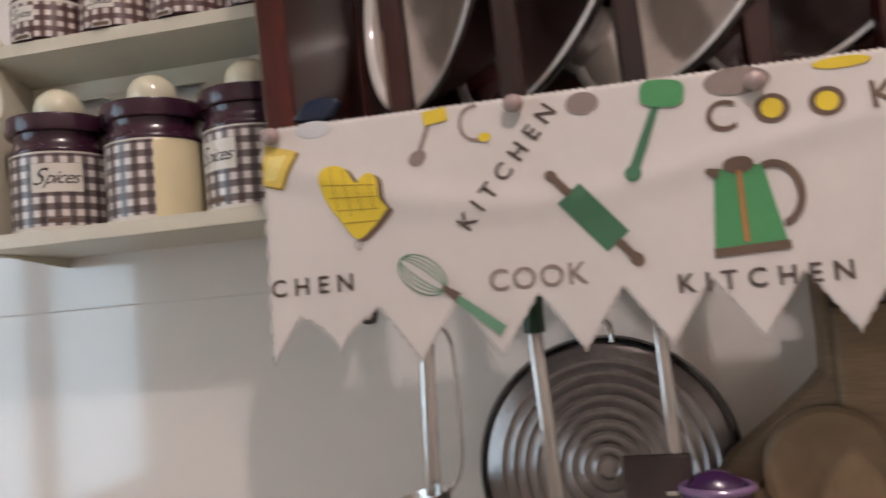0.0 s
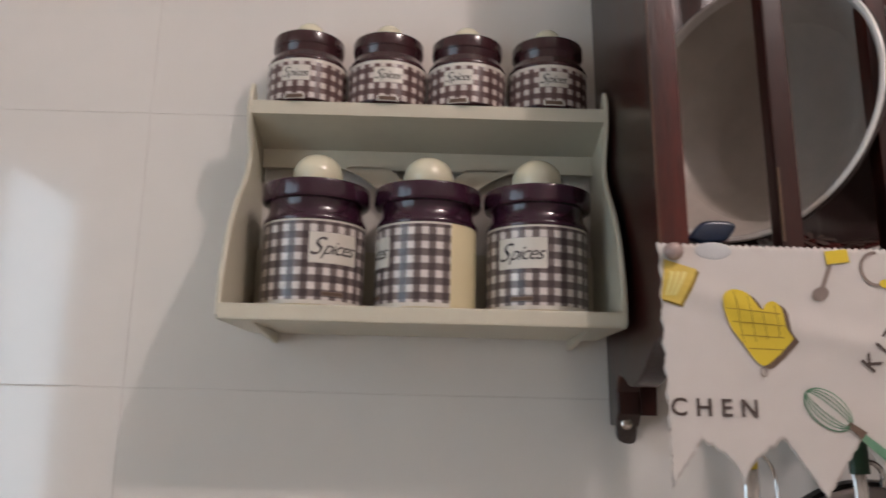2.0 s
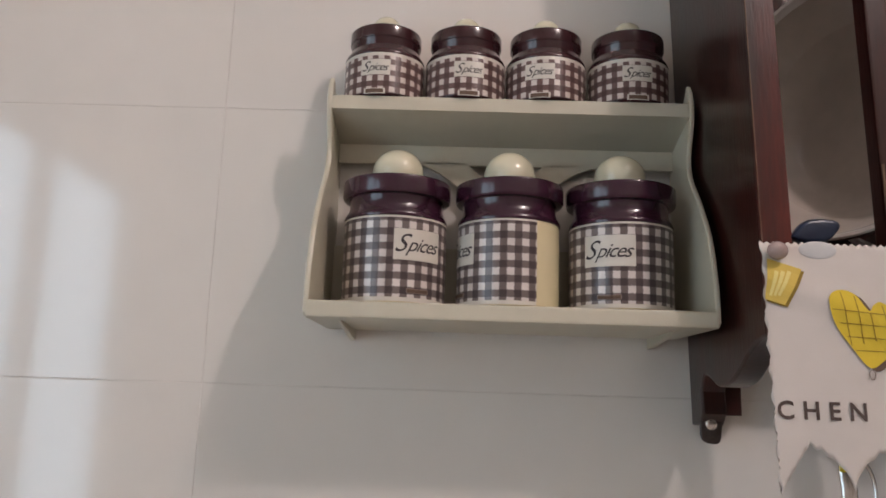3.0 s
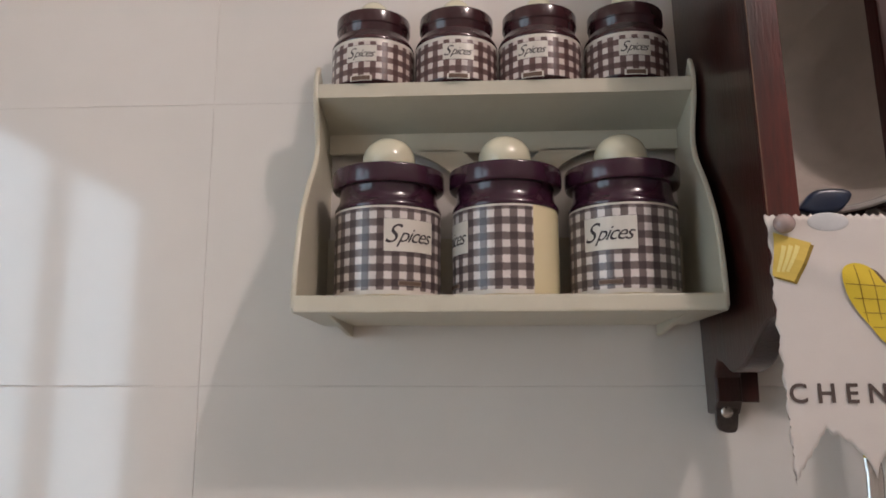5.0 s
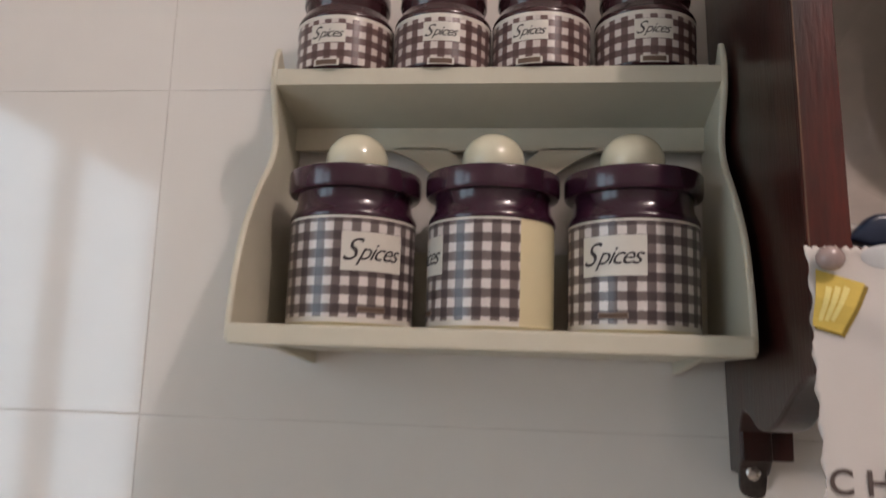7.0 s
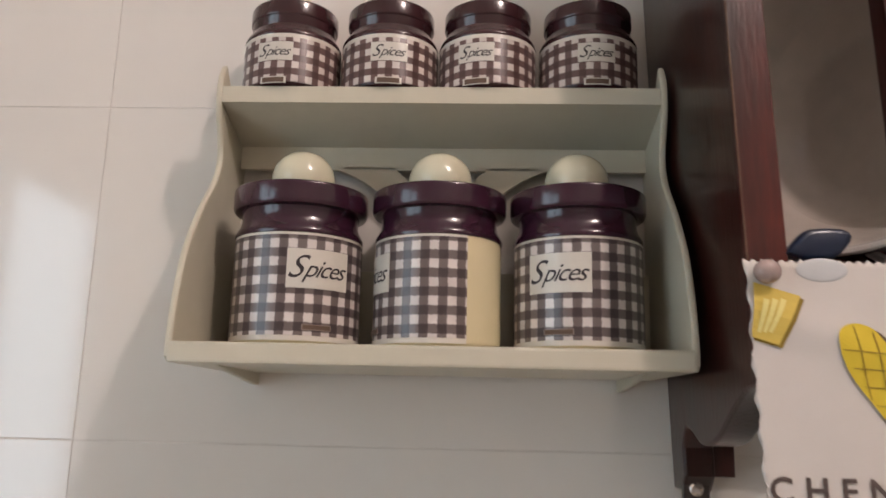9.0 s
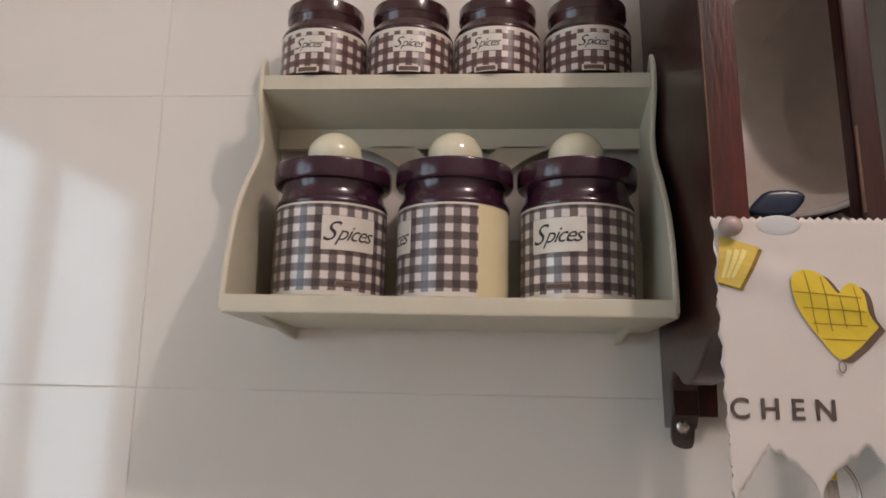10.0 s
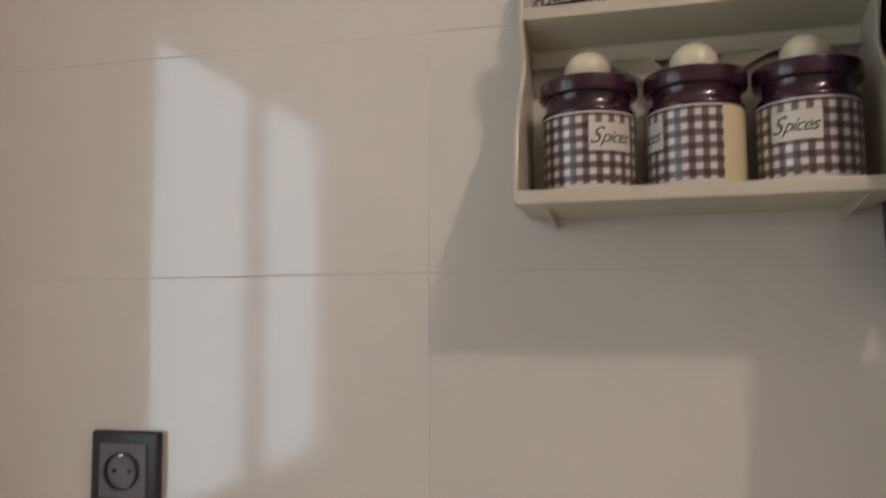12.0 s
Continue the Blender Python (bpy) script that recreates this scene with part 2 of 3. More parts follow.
def disc(cx, cz, rx, rz, turn=0.0, steps=28, power=1.0):
    bm = bmesh.new()
    ca, sa = math.cos(radians(turn)), math.sin(radians(turn))
    pts = []
    for k in range(steps):
        a = 2 * math.pi * k / steps
        u, v = math.cos(a), math.sin(a)
        u, v = rx * math.copysign(abs(u) ** power, u), rz * math.copysign(abs(v) ** power, v)
        pts.append((cx + u * ca - v * sa, cz + u * sa + v * ca))
    return fill(pts, (cx, cz), bm)


# ---- the room ----
X0, X1, Y1, TOP = -0.70, 2.30, -2.60, 2.70
JOINT = 0.0010


def slab(name, b, material, label, category):
    ob = new(name, mesh_of(name, b, material, False))
    return tagged(ob, label, category, kind="structure")


wall_back = slab("wall_north", box(X0 - 0.1, 0.0006, 0, X1, 0.12, TOP), GROUT, "kitchen wall faced with large glazed off-white tiles", "wall")
slab("floor", box(X0, Y1, -0.1, X1, 0.12, 0), FLOOR, "pale beige tiled kitchen floor", "floor")
slab("ceiling", box(X0 - 0.1, Y1, TOP, X1, 0.12, TOP + 0.1), PLASTER, "white plastered ceiling", "ceiling")
slab("wall_east", box(X1, Y1, 0, X1 + 0.1, 0.12, TOP), WALLP, "plain cream kitchen wall", "wall")
slab("wall_south", box(X0 - 0.1, Y1 - 0.1, 0, X1, Y1, TOP), WALLP, "plain cream kitchen wall", "wall")

# the window wall, with its opening
WY0, WY1, WZ0, WZ1 = -1.42, -0.55, 1.06, 2.02
west = bmesh.new()
for y0, z0, y1, z1 in ((Y1, 0, WY0, TOP), (WY1, 0, 0.006, TOP), (WY0, 0, WY1, WZ0), (WY0, WZ1, WY1, TOP)):
    piece = box(X0 - 0.025, y0, z0, X0, y1, z1)
    CUT.discard(id(piece))
    me_tmp = bpy.data.meshes.new("tmp")
    piece.to_mesh(me_tmp)
    piece.free()
    west.from_mesh(me_tmp)
    bpy.data.meshes.remove(me_tmp)
slab("wall_west", west, WALLP, "cream wall with a window in it", "wall")
win = tagged(new("window_1"), "white-framed kitchen window with two panes", "window", kind="structure")
for name, b in (("frame_post", box(X0 - 0.02, WY0, WZ0, X0 - 0.004, WY0 + 0.015, WZ1, 0.003)), ("frame_post", box(X0 - 0.02, WY1 - 0.015, WZ0, X0 - 0.004, WY1, WZ1, 0.003)),
                ("mullion", box(X0 - 0.02, -1.040, WZ0 + 0.015, X0 - 0.004, -0.955, WZ1 - 0.015, 0.003)),
                ("frame_rail", box(X0 - 0.02, WY0 + 0.015, WZ0, X0 - 0.004, WY1 - 0.015, WZ0 + 0.015, 0.003)), ("frame_rail", box(X0 - 0.02, WY0 + 0.015, WZ1 - 0.015, X0 - 0.004, WY1 - 0.015, WZ1, 0.003))):
    part(name, b, WHITE, win)
glow = bpy.data.materials.new("daylight_backdrop")
glow.use_nodes = True
gn = glow.node_tree.nodes
gn.remove(gn["Principled BSDF"])
em = gn.new("ShaderNodeEmission")
em.inputs[0].default_value, em.inputs[1].default_value = (0.70, 0.87, 1.0, 1), 2.9
glow.node_tree.links.new(em.outputs[0], gn["Material Output"].inputs[0])
slab("backdrop", box(-1.42, -3.2, 0.2, -1.40, 0.6, 3.4), glow, "bright daylight outside the window", "backdrop")

# the lamp on the ceiling
lamp = thing("ceiling_lamp", "small round ceiling lamp with a bare bulb", "lamp", at=(LAMP[0], LAMP[1], TOP))
part("base", lathe([(0, -0.03), (0.05, -0.03), (0.06, -0.015), (0.06, 0)]), WHITE, lamp)

# ---- the spice rack on the wall ----
RX0, RX1 = 0.105, 0.410
rack = thing("spice_rack", "two-tier ivory plastic spice rack fixed to the tiled wall", "rack")


def rack_side():
    front = smooth_line([(-0.059, 1.758), (-0.0655, 1.747), (-0.067, 1.732), (-0.0655, 1.722), (-0.0585, 1.706), (-0.0550, 1.691), (-0.0620, 1.674), (-0.0830, 1.650), (-0.103, 1.620), (-0.113, 1.590), (-0.117, 1.566)], 5)
    low = [(-0.117, 1.553), (-0.112, 1.550), (-0.002, 1.550)]
    back = [(-0.002, 1.744), (-0.036, 1.744)] + smooth_line([(-0.040, 1.744), (-0.050, 1.748), (-0.059, 1.758)], 4)[1:-1]
    return [(p[0], p[1]) for p in front] + low + back


part("side_panel", board(rack_side(), RX0, RX0 + 0.0045), IVORY, rack)
part("side_panel", board(rack_side(), RX1 - 0.0045, RX1), IVORY, rack)
part("shelf", box(RX0 + 0.002, -0.118, 1.5497, RX1 - 0.002, -0.002, 1.562, 0.0018), IVORY, rack)
part("shelf", board([(-0.0665, 1.7285), (-0.0665, 1.7400), (-0.002, 1.7400), (-0.002, 1.7105)], RX0 + 0.004, RX1 - 0.004, 0.001), IVORY, rack)
part("back_rail", box(RX0 + 0.0045, -0.015, 1.6970, RX1 - 0.0045, -0.010, 1.7190, 0.0008), IVORY, rack)
for x in (0.127, 0.383):
    part("foot_rib", board([(-0.105, 1.5500), (-0.002, 1.5500), (-0.002, 1.541), (-0.012, 1.541)], x, x + 0.004, 0.0008), IVORY, rack)


def arch(cx, flip):
    """A curved back strut, a band between two circles."""
    bm = bmesh.new()
    lo, hi, rows = radians(8), radians(72), []
    for k in range(17):
        a = lo + (hi - lo) * k / 16
        row = []
        for r, y in ((0.095, -0.015), (0.116, -0.015), (0.116, -0.010), (0.095, -0.010)):
            z = min(1.607 + r * math.sin(a), 1.699)
            row.append(bm.verts.new((cx + flip * r * math.cos(a), y, z)))
        rows.append(row)
    for p, q in zip(rows, rows[1:]):
        for k in range(4):
            bm.faces.new((p[k], p[(k + 1) % 4], q[(k + 1) % 4], q[k]))
    return bm


part("back_strut", arch(0.152, 1), IVORY, rack)
part("back_strut", arch(0.363, -1), IVORY, rack)
part("back_rail", box(RX0 + 0.0045, -0.0135, 1.5622, RX1 - 0.0045, -0.010, 1.622, 0.0008), IVORY, rack)


# ---- the jars ----
def wrap(bm, radius, z):
    """Bends flat letters (x, y) round an upright cylinder at height z."""
    for v in bm.verts:
        a, h = v.co.x / radius, v.co.y
        v.co = (radius * math.sin(a), -radius * math.cos(a), z + h)
    return bm


def sleeve(radius, z0, z1, a0, a1, steps, thick=0.0004):
    bm = bmesh.new()
    rows = []
    for k in range(steps + 1):
        a = radians(a0 + (a1 - a0) * k / steps)
        s, c = math.sin(a), -math.cos(a)
        rows.append([bm.verts.new((r * s, r * c, z)) for r, z in ((radius, z0), (radius + thick, z0), (radius + thick, z1), (radius, z1))])
    for p, q in zip(rows, rows[1:]):
        for k in range(4):
            bm.faces.new((p[k], p[(k + 1) % 4], q[(k + 1) % 4], q[k]))
    bm.faces.new(rows[0])
    bm.faces.new(rows[-1][::-1])
    return bm


def script_word(size, radius, z):
    """The word on a name plate: a tall swash capital and small slanting letters."""
    cap, rest = lettering("S", size * 1.32, 0.5, -0.00005), lettering("pices", size, 0.5, 0.00002, 0.86)
    edge = max(v.co.x for v in cap.verts) - size * 0.34
    left = min(v.co.x for v in rest.verts)
    tmp_me = bpy.data.meshes.new("tmp")
    for v in rest.verts:
        v.co.x += edge - left
        v.co.y -= size * 0.05
    rest.to_mesh(tmp_me)
    rest.free()
    cap.from_mesh(tmp_me)
    bpy.data.meshes.remove(tmp_me)
    mid = (min(v.co.x for v in cap.verts) + max(v.co.x for v in cap.verts)) / 2
    for v in cap.verts:
        v.co.x -= mid
    return wrap(cap, radius, z)


def large_jar():
    jar = thing("spice_jar", "cream ceramic spice jar with purple gingham label and purple lid", "jar", "large jars on the lower shelf")
    part("body", lathe([(0, 0), (0.037, 0), (0.0395, 0.0012), (0.0412, 0.004), (0.0412, 0.005), (0.0412, 0.0675), (0.0407, 0.0700), (0.0382, 0.075), (0.037, 0.087), (0, 0.087)], 64), CREAM, jar)
    part("neck", lathe([(0.0402, 0.0697), (0.0417, 0.0702), (0.0421, 0.0716), (0.0417, 0.0732), (0.0406, 0.0752), (0.0391, 0.0778), (0.0382, 0.0815), (0.0382, 0.0858), (0.0388, 0.0880), (0.0360, 0.0882)], 64), PURPLE, jar)
    lid = part("lid", lathe([(0.036, 0.0880), (0.0418, 0.0880), (0.0433, 0.0886), (0.0442, 0.0900), (0.0445, 0.0914), (0.0445, 0.1014), (0.0444, 0.1021), (0.0440, 0.1028), (0.0432, 0.1031), (0.0424, 0.1032), (0.0, 0.1032)], 64), PURPLE, jar)
    part("knob", ball(0.0212, 1, 1, 0.93, (0, 0, 0.1145)), KNOB, lid, "round cream knob")
    label = part("label", sleeve(0.0413, 0.0062, 0.0682, -190, 100, 72), CHECK, jar, "purple and white gingham paper label")
    part("label_edge", sleeve(0.0413, 0.0030, 0.0061, -190, 100, 72, 0.0003), PAPER, label, "plain white paper edge")
    part("label_edge", sleeve(0.0413, 0.0683, 0.0698, -190, 100, 72, 0.0003), PAPER, label, "plain white paper edge")
    part("name_plate", sleeve(0.0417, 0.0350, 0.0595, -28, 28, 16), PAPER, label, "white name plate")
    part("lettering", script_word(0.0158, 0.0423, 0.0475), INK, label)
    part("small_print", sleeve(0.0417, 0.0095, 0.0130, -13, 13, 8), P_GREY, label)
    part("small_print", sleeve(0.0421, 0.0100, 0.0125, -12, 12, 8, 0.0003), P_BROWN, label)
    return jar


def small_jar():
    jar = thing("spice_jar", "small dark purple spice jar with brown gingham label and dark lid", "jar", "small jars on the top shelf")
    part("body", lathe([(0, 0), (0.031, 0), (0.0340, 0.0015), (0.0350, 0.004), (0.0351, 0.036), (0.0352, 0.0382), (0.0358, 0.0392), (0.0357, 0.0408), (0.0346, 0.0434), (0.0326, 0.0460), (0.0312, 0.0490), (0, 0.049)], 56), LIDBROWN, jar)
    lid = part("lid", lathe([(0.029, 0.0485), (0.0305, 0.0485), (0.0308, 0.0490), (0.0310, 0.0556), (0.0312, 0.0560), (0.0317, 0.0562), (0.0321, 0.0568), (0.0322, 0.0576), (0.0322, 0.0656), (0.0321, 0.0664), (0.0317, 0.0672), (0.0310, 0.0676), (0.0302, 0.0678), (0, 0.0678)], 56), LIDBROWN, jar)
    part("knob", ball(0.013, 1, 1, 0.95, (0, 0, 0.0755)), KNOB, lid, "round cream knob")
    label = part("label", sleeve(0.0352, 0.002, 0.0356, -180, 180, 80), CHECK_S, jar, "brown and white gingham paper label")
    part("label_edge", sleeve(0.0352, 0.0357, 0.0386, -180, 180, 80), PAPER, label)
    part("name_plate", sleeve(0.0357, 0.0180, 0.0320, -21, 21, 12), PAPER, label, "white name plate")
    part("lettering", script_word(0.0098, 0.0363, 0.0250), INK, label)
    part("small_print", sleeve(0.0357, 0.0008, 0.0056, -15, 15, 8), PAPER, label)
    part("small_print", sleeve(0.0361, 0.0014, 0.0049, -12.5, 12.5, 8, 0.0003), P_BROWN, label)
    return jar


SHELF, UPPER = 1.5623, 1.7403
jar = large_jar()
jar.matrix_basis = pose(0.1660, -0.0540, SHELF, rz=31)
copy_thing(jar, pose(0.2590, -0.0540, SHELF, rz=-72))
copy_thing(jar, pose(0.3505, -0.0540, SHELF, rz=-24))
tiny = small_jar()
tiny.matrix_basis = pose(0.1490, -0.0355, UPPER, rz=-8) @ Matrix.Scale(0.968, 4)
for x, turn in ((0.2198, 5), (0.2900, -14), (0.3618, 2)):
    copy_thing(tiny, pose(x, -0.0355, UPPER, rz=turn))

# ---- the plate rack ----
PX0, PX1, PF = 0.411, 0.900, -0.176
plate_rack = thing("plate_rack", "dark red varnished mahogany plate rack hung on the wall", "plate rack")


def plate_side():
    curl = smooth_line([(-0.032, 1.506), (-0.042, 1.518), (-0.056, 1.516), (-0.076, 1.509), (-0.106, 1.513), (-0.140, 1.530), (-0.160, 1.538), (PF, 1.540)], 6)
    return [(-0.001, 1.478), (-0.022, 1.478), (-0.032, 1.488)] + [(p[0], p[1]) for p in curl] + [(PF, 2.02), (-0.001, 2.02)]


for x in (PX0, PX1):
    cut = board(plate_side(), x, x + 0.020, 0.002)
    for v in cut.verts:  # the rack hangs a little askew
        v.co.x += 0.03 * (1.80 - v.co.z)
    # the shade of the side faces is put into the darker wood colour
    part("side_board", cut, DARK_SHADED_WOOD, plate_rack)
    # added strip, its redder colour stands for the lit front of the same board
    lip = box(x - 0.0003, PF - 0.0024, 1.5405, x + 0.0203, PF + 0.001, 2.02, 0.0008)
    for v in lip.verts:
        v.co.x += 0.03 * (1.80 - v.co.z)
    part("lit_front_strip", lip, WOOD, plate_rack, "added front strip in the wood's lit red tone")
for x in (0.487, 0.562, 0.637, 0.712, 0.787, 0.862):
    bar_mesh = box(x, PF, 1.566, x + 0.016, PF + 0.016, 2.0, 0.002)
    for v in bar_mesh.verts:
        v.co.x += 0.008 + 0.03 * (1.80 - v.co.z)
    part("upright_bar", bar_mesh, DARK_SHADED_WOOD, plate_rack)
for y, z in ((PF, 1.566), (-0.024, 1.566), (-0.109, 1.5935), (PF, 2.0), (-0.024, 2.0)):
    part("cross_rail", box(PX0 + 0.020, y, z, PX1, y + 0.022, z + 0.022, 0.002), WOOD, plate_rack)
part("back_stile", box(0.4318, -0.019, 1.487, 0.4570, -0.001, 1.560, 0.001), DARK_SHADED_WOOD, plate_rack)
part("back_panel", box(0.4330, -0.005, 1.5605, PX1, -0.001, 2.0, 0.0008), WOOD, plate_rack)
part("worn_edge", tube([(PX0 + 0.0006 + 0.03 * (1.80 - z), PF - 0.0018, z) for z in (1.570, 1.68, 1.80, 1.90, 2.018)], 0.0007, 8), WORN, plate_rack, "edge worn to bare wood")
part("worn_edge", tube([(0.4965 + 0.03 * (1.80 - z), PF - 0.0002, z) for z in (1.606, 1.618, 1.640, 1.658)], 0.0011, 8), WORN, plate_rack, "bar edge worn to bare wood")
part("hanger_tab", plaque(smooth_line([(0.4210, 1.4900), (0.4205, 1.4720), (0.4240, 1.4655), (0.4330, 1.4640), (0.4370, 1.4690), (0.4375, 1.4880), (0.4300, 1.4905)], 3), -0.0262, -0.0222, 0.0008), surface("tarnished_metal", (0.10, 0.085, 0.08), 0.35, 0.5, 90, bump=0.3, metal=0.8), plate_rack, "tarnished metal hanging tab")
part("screw", ball(0.0050, 1, 0.4, 1, (0.4290, -0.0266, 1.4800)), STEEL, plate_rack)


def bowl(radius, depth, inside, outside, rim, name, label, band=None):
    """A dish about its own axis, open towards z."""
    p = thing(name, label, "plate", "dishes standing in the rack")
    r, d = radius, depth
    part("inside", lathe([(0, 0.003), (r * 0.52, 0.003), (r * 0.62, 0.008), (r * 0.76, d * 0.42)], 72), inside, p)
    part("inner_wall", lathe([(r * 0.76, d * 0.42), (r * 0.84, d * 0.67), (r * 0.915, d * 0.88), (r * 0.940, d - 0.003)], 72), band or inside, p)
    part("outside", lathe([(0, 0.0), (r * 0.53, 0.0), (r * 0.64, 0.004), (r * 0.79, d * 0.40), (r * 0.955, d * 0.88), (r * 0.990, d - 0.004), (r * 1.004, d - 0.0005), (r * 0.996, d + 0.0022)], 72), outside, p)
    part("rim", lathe([(r * 0.936, d - 0.0035), (r * 0.944, d + 0.0008), (r * 0.962, d + 0.0030), (r * 0.985, d + 0.0034), (r * 0.996, d + 0.0020)], 72), rim, p)
    return p


def stand(p, x, y, z, turn, lean=20):
    """Stands a dish on its edge, turned so many degrees from the room to the west, and leaning to the east."""
    p.matrix_basis = pose(x, y, z) @ pose(0, 0, 0, 0, lean, 0) @ pose(0, 0, 0, 0, 0, -turn) @ pose(0, 0, 0, 90, 0, 0)
    return p


def flowers(p, r, d, count, within=False):
    """Pale sprigs painted on a dark dish, outside or inside."""
    rng = random.Random(5)
    for k in range(count):
        a, u = 360 * (k + rng.random() * 0.6) / count, 0.02 + 0.25 * rng.random()
        bm = bmesh.new()
        for q in range(6):
            b = 2 * math.pi * q / 6 + rng.random() * 0.5
            petal = disc((0.007 + 0.006 * rng.random()) * math.cos(b), 0.0095 * math.sin(b), 0.0060 + 0.005 * rng.random(), 0.0018 + 0.0016 * rng.random(), math.degrees(b) + rng.uniform(-50, 50), 12)
            for v in petal.verts:
                v.co.z = 0.0003
            tmp = bpy.data.meshes.new("tmp")
            petal.to_mesh(tmp)
            petal.free()
            bm.from_mesh(tmp)
            bpy.data.meshes.remove(tmp)
        bar_at = pose(r * (0.76 + 0.17 * u) - 0.0012, 0, d * (0.42 + 0.48 * u) + 0.0012, 0, -49, 0) if within else pose(r * (0.79 + 0.165 * u) + 0.0012, 0, d * (0.40 + 0.48 * u) - 0.0012, 0, 131, 0)
        part("painted_flower", bm, GREYW, p, smooth=False).matrix_basis = pose(0, 0, 0, 0, 0, a) @ bar_at


ROW = (("enamel_bowl", "deep enamel bowl, greyish white inside and dark outside, standing on edge", ENAMEL, GLAZE, None, 0),
       ("enamel_bowl", "black enamel bowl with dark red band, flowers and white rim", GLAZE, BLACKP, REDP, 12),
       ("enamel_bowl", "enamel bowl, greyish white inside and black outside, standing on edge", ENAMEL, GLAZE, None, 0),
       ("enamel_bowl", "black enamel bowl with dark red band, flowers and white rim", GLAZE, BLACKP, REDP, 12))
for k, (name, label, inside, outside, band, sprigs) in enumerate(ROW):
    if k == 0:  # the deepest one, standing almost upright against the side board
        dish = stand(bowl(0.1115, 0.060, inside, outside, WHITE, name, label, band), 0.5590, -0.0620, 1.7270, 53.3, 5)
    else:
        dish = stand(bowl(0.116, 0.046, inside, outside, WHITE, name, label, band), 0.5375 + 0.096 * k, -0.073, 1.703, 54)
    if sprigs:
        flowers(dish, 0.116, 0.046, sprigs, True)

# ---- the printed cloth ----
CX0, CX1, CT = 0.4130, 0.885, 1.602
VALLEY, TIP = 1.4755, 1.4390


def cloth_y(x, z):
    """The hang of the cloth: pinned along the top, a sagging fold below the pins."""
    u, d = (x - CX0) / (CX1 - CX0), (CT - z) / 0.16
    fold = 0.0022 * math.sin(9 * u + 2.0 * d) * d + 0.0025 * math.exp(-((z - 1.555 + 0.05 * (u - 0.5) + 0.03 * math.sin(5 * u)) / 0.010) ** 2)
    return -0.1815 - fold - 0.009 * d


def saw(v):
    v = v % 1.0
    return 2 * v if v < 0.5 else 2 - 2 * v


def cloth_mesh():
    bm = bmesh.new()
    cols, rows, grid = 380, 40, []
    for i in range(cols + 1):
        x = CX0 + (CX1 - CX0) * i / cols
        low = TIP + (VALLEY - TIP) * saw((x - 0.4615) / 0.0505) + 0.0022 * saw(x / 0.0042)
        if abs(x - 0.4600) < 0.0250:  # this tooth is torn and stretched, only a thin tip is left
            s = abs(x - 0.4600) / 0.0250
            low = TIP + 0.004 + (VALLEY - TIP - 0.006) * s ** 0.42 + 0.0016 * math.sin(x * 900) * s
        high = CT - 0.0022 * saw(x / 0.0046) - 0.004 * (x - CX0)
        line = []
        for j in range(rows + 1):
            z = low + (high - low) * j / rows
            edge = max(0, 1 - i / 4)
            xx = x + edge * 0.0026 * saw(z / 0.0052) + 0.015 * (CT - z) * (1 - i / cols)
            line.append(bm.verts.new((xx, cloth_y(xx, z), z)))
        grid.append(line)
    for a, b in zip(grid, grid[1:]):
        for j in range(rows):
            bm.faces.new((a[j], b[j], b[j + 1], a[j + 1]))
    return bm


cloth = thing("printed_cloth", "white pinked kitchen cloth with printed utensils, pinned to the plate rack", "cloth")
sheet = part("sheet", cloth_mesh(), CLOTH, cloth)
thick = sheet.modifiers.new("thickness", "SOLIDIFY")
thick.thickness, thick.offset = 0.0006, 1.0


def lay(name, bm, material, layer=1, label="", cuts=0):
    """Lays a flat print (x, z as x, y) on the cloth."""
    if cuts:
        bmesh.ops.triangulate(bm, faces=bm.faces[:])
        bmesh.ops.subdivide_edges(bm, edges=bm.edges[:], cuts=cuts, use_grid_fill=True)
    for v in bm.verts:
        x, z = v.co.x, v.co.y
        v.co = (x, cloth_y(x, z) - 0.0009 - 0.0004 * layer, z)
    return part(name, bm, material, cloth, label, smooth=False)


def ring(cx, cz, rx, rz, w, turn=0.0, a0=0.0, a1=360.0, steps=32):
    bm = bmesh.new()
    ca, sa = math.cos(radians(turn)), math.sin(radians(turn))
    rows = []
    for k in range(steps + 1):
        a = radians(a0 + (a1 - a0) * k / steps)
        row = []
        for s in (-0.5, 0.5):
            u, v = (rx + s * w) * math.cos(a), (rz + s * w) * math.sin(a)
            row.append(bm.verts.new((cx + u * ca - v * sa, cz + u * sa + v * ca, 0)))
        rows.append(row)
    for p, q in zip(rows, rows[1:]):
        bm.faces.new((p[0], p[1], q[1], q[0]))
    return bm


def bar(x0, z0, x1, z1, w, w1=None, pieces=6):
    bm = bmesh.new()
    d = Vector((x1 - x0, z1 - z0))
    n = Vector((-d.y, d.x)).normalized() * 0.5
    w1 = w if w1 is None else w1
    rows = []
    for k in range(pieces + 1):
        t = k / pieces
        c, ww = Vector((x0, z0)) + d * t, w + (w1 - w) * t
        rows.append([bm.verts.new((c.x + n.x * ww * s, c.y + n.y * ww * s, 0)) for s in (1, 0.5, 0, -0.5, -1)])
    for p, q in zip(rows, rows[1:]):
        for k in range(4):
            bm.faces.new((p[k], p[k + 1], q[k + 1], q[k]))
    return bm


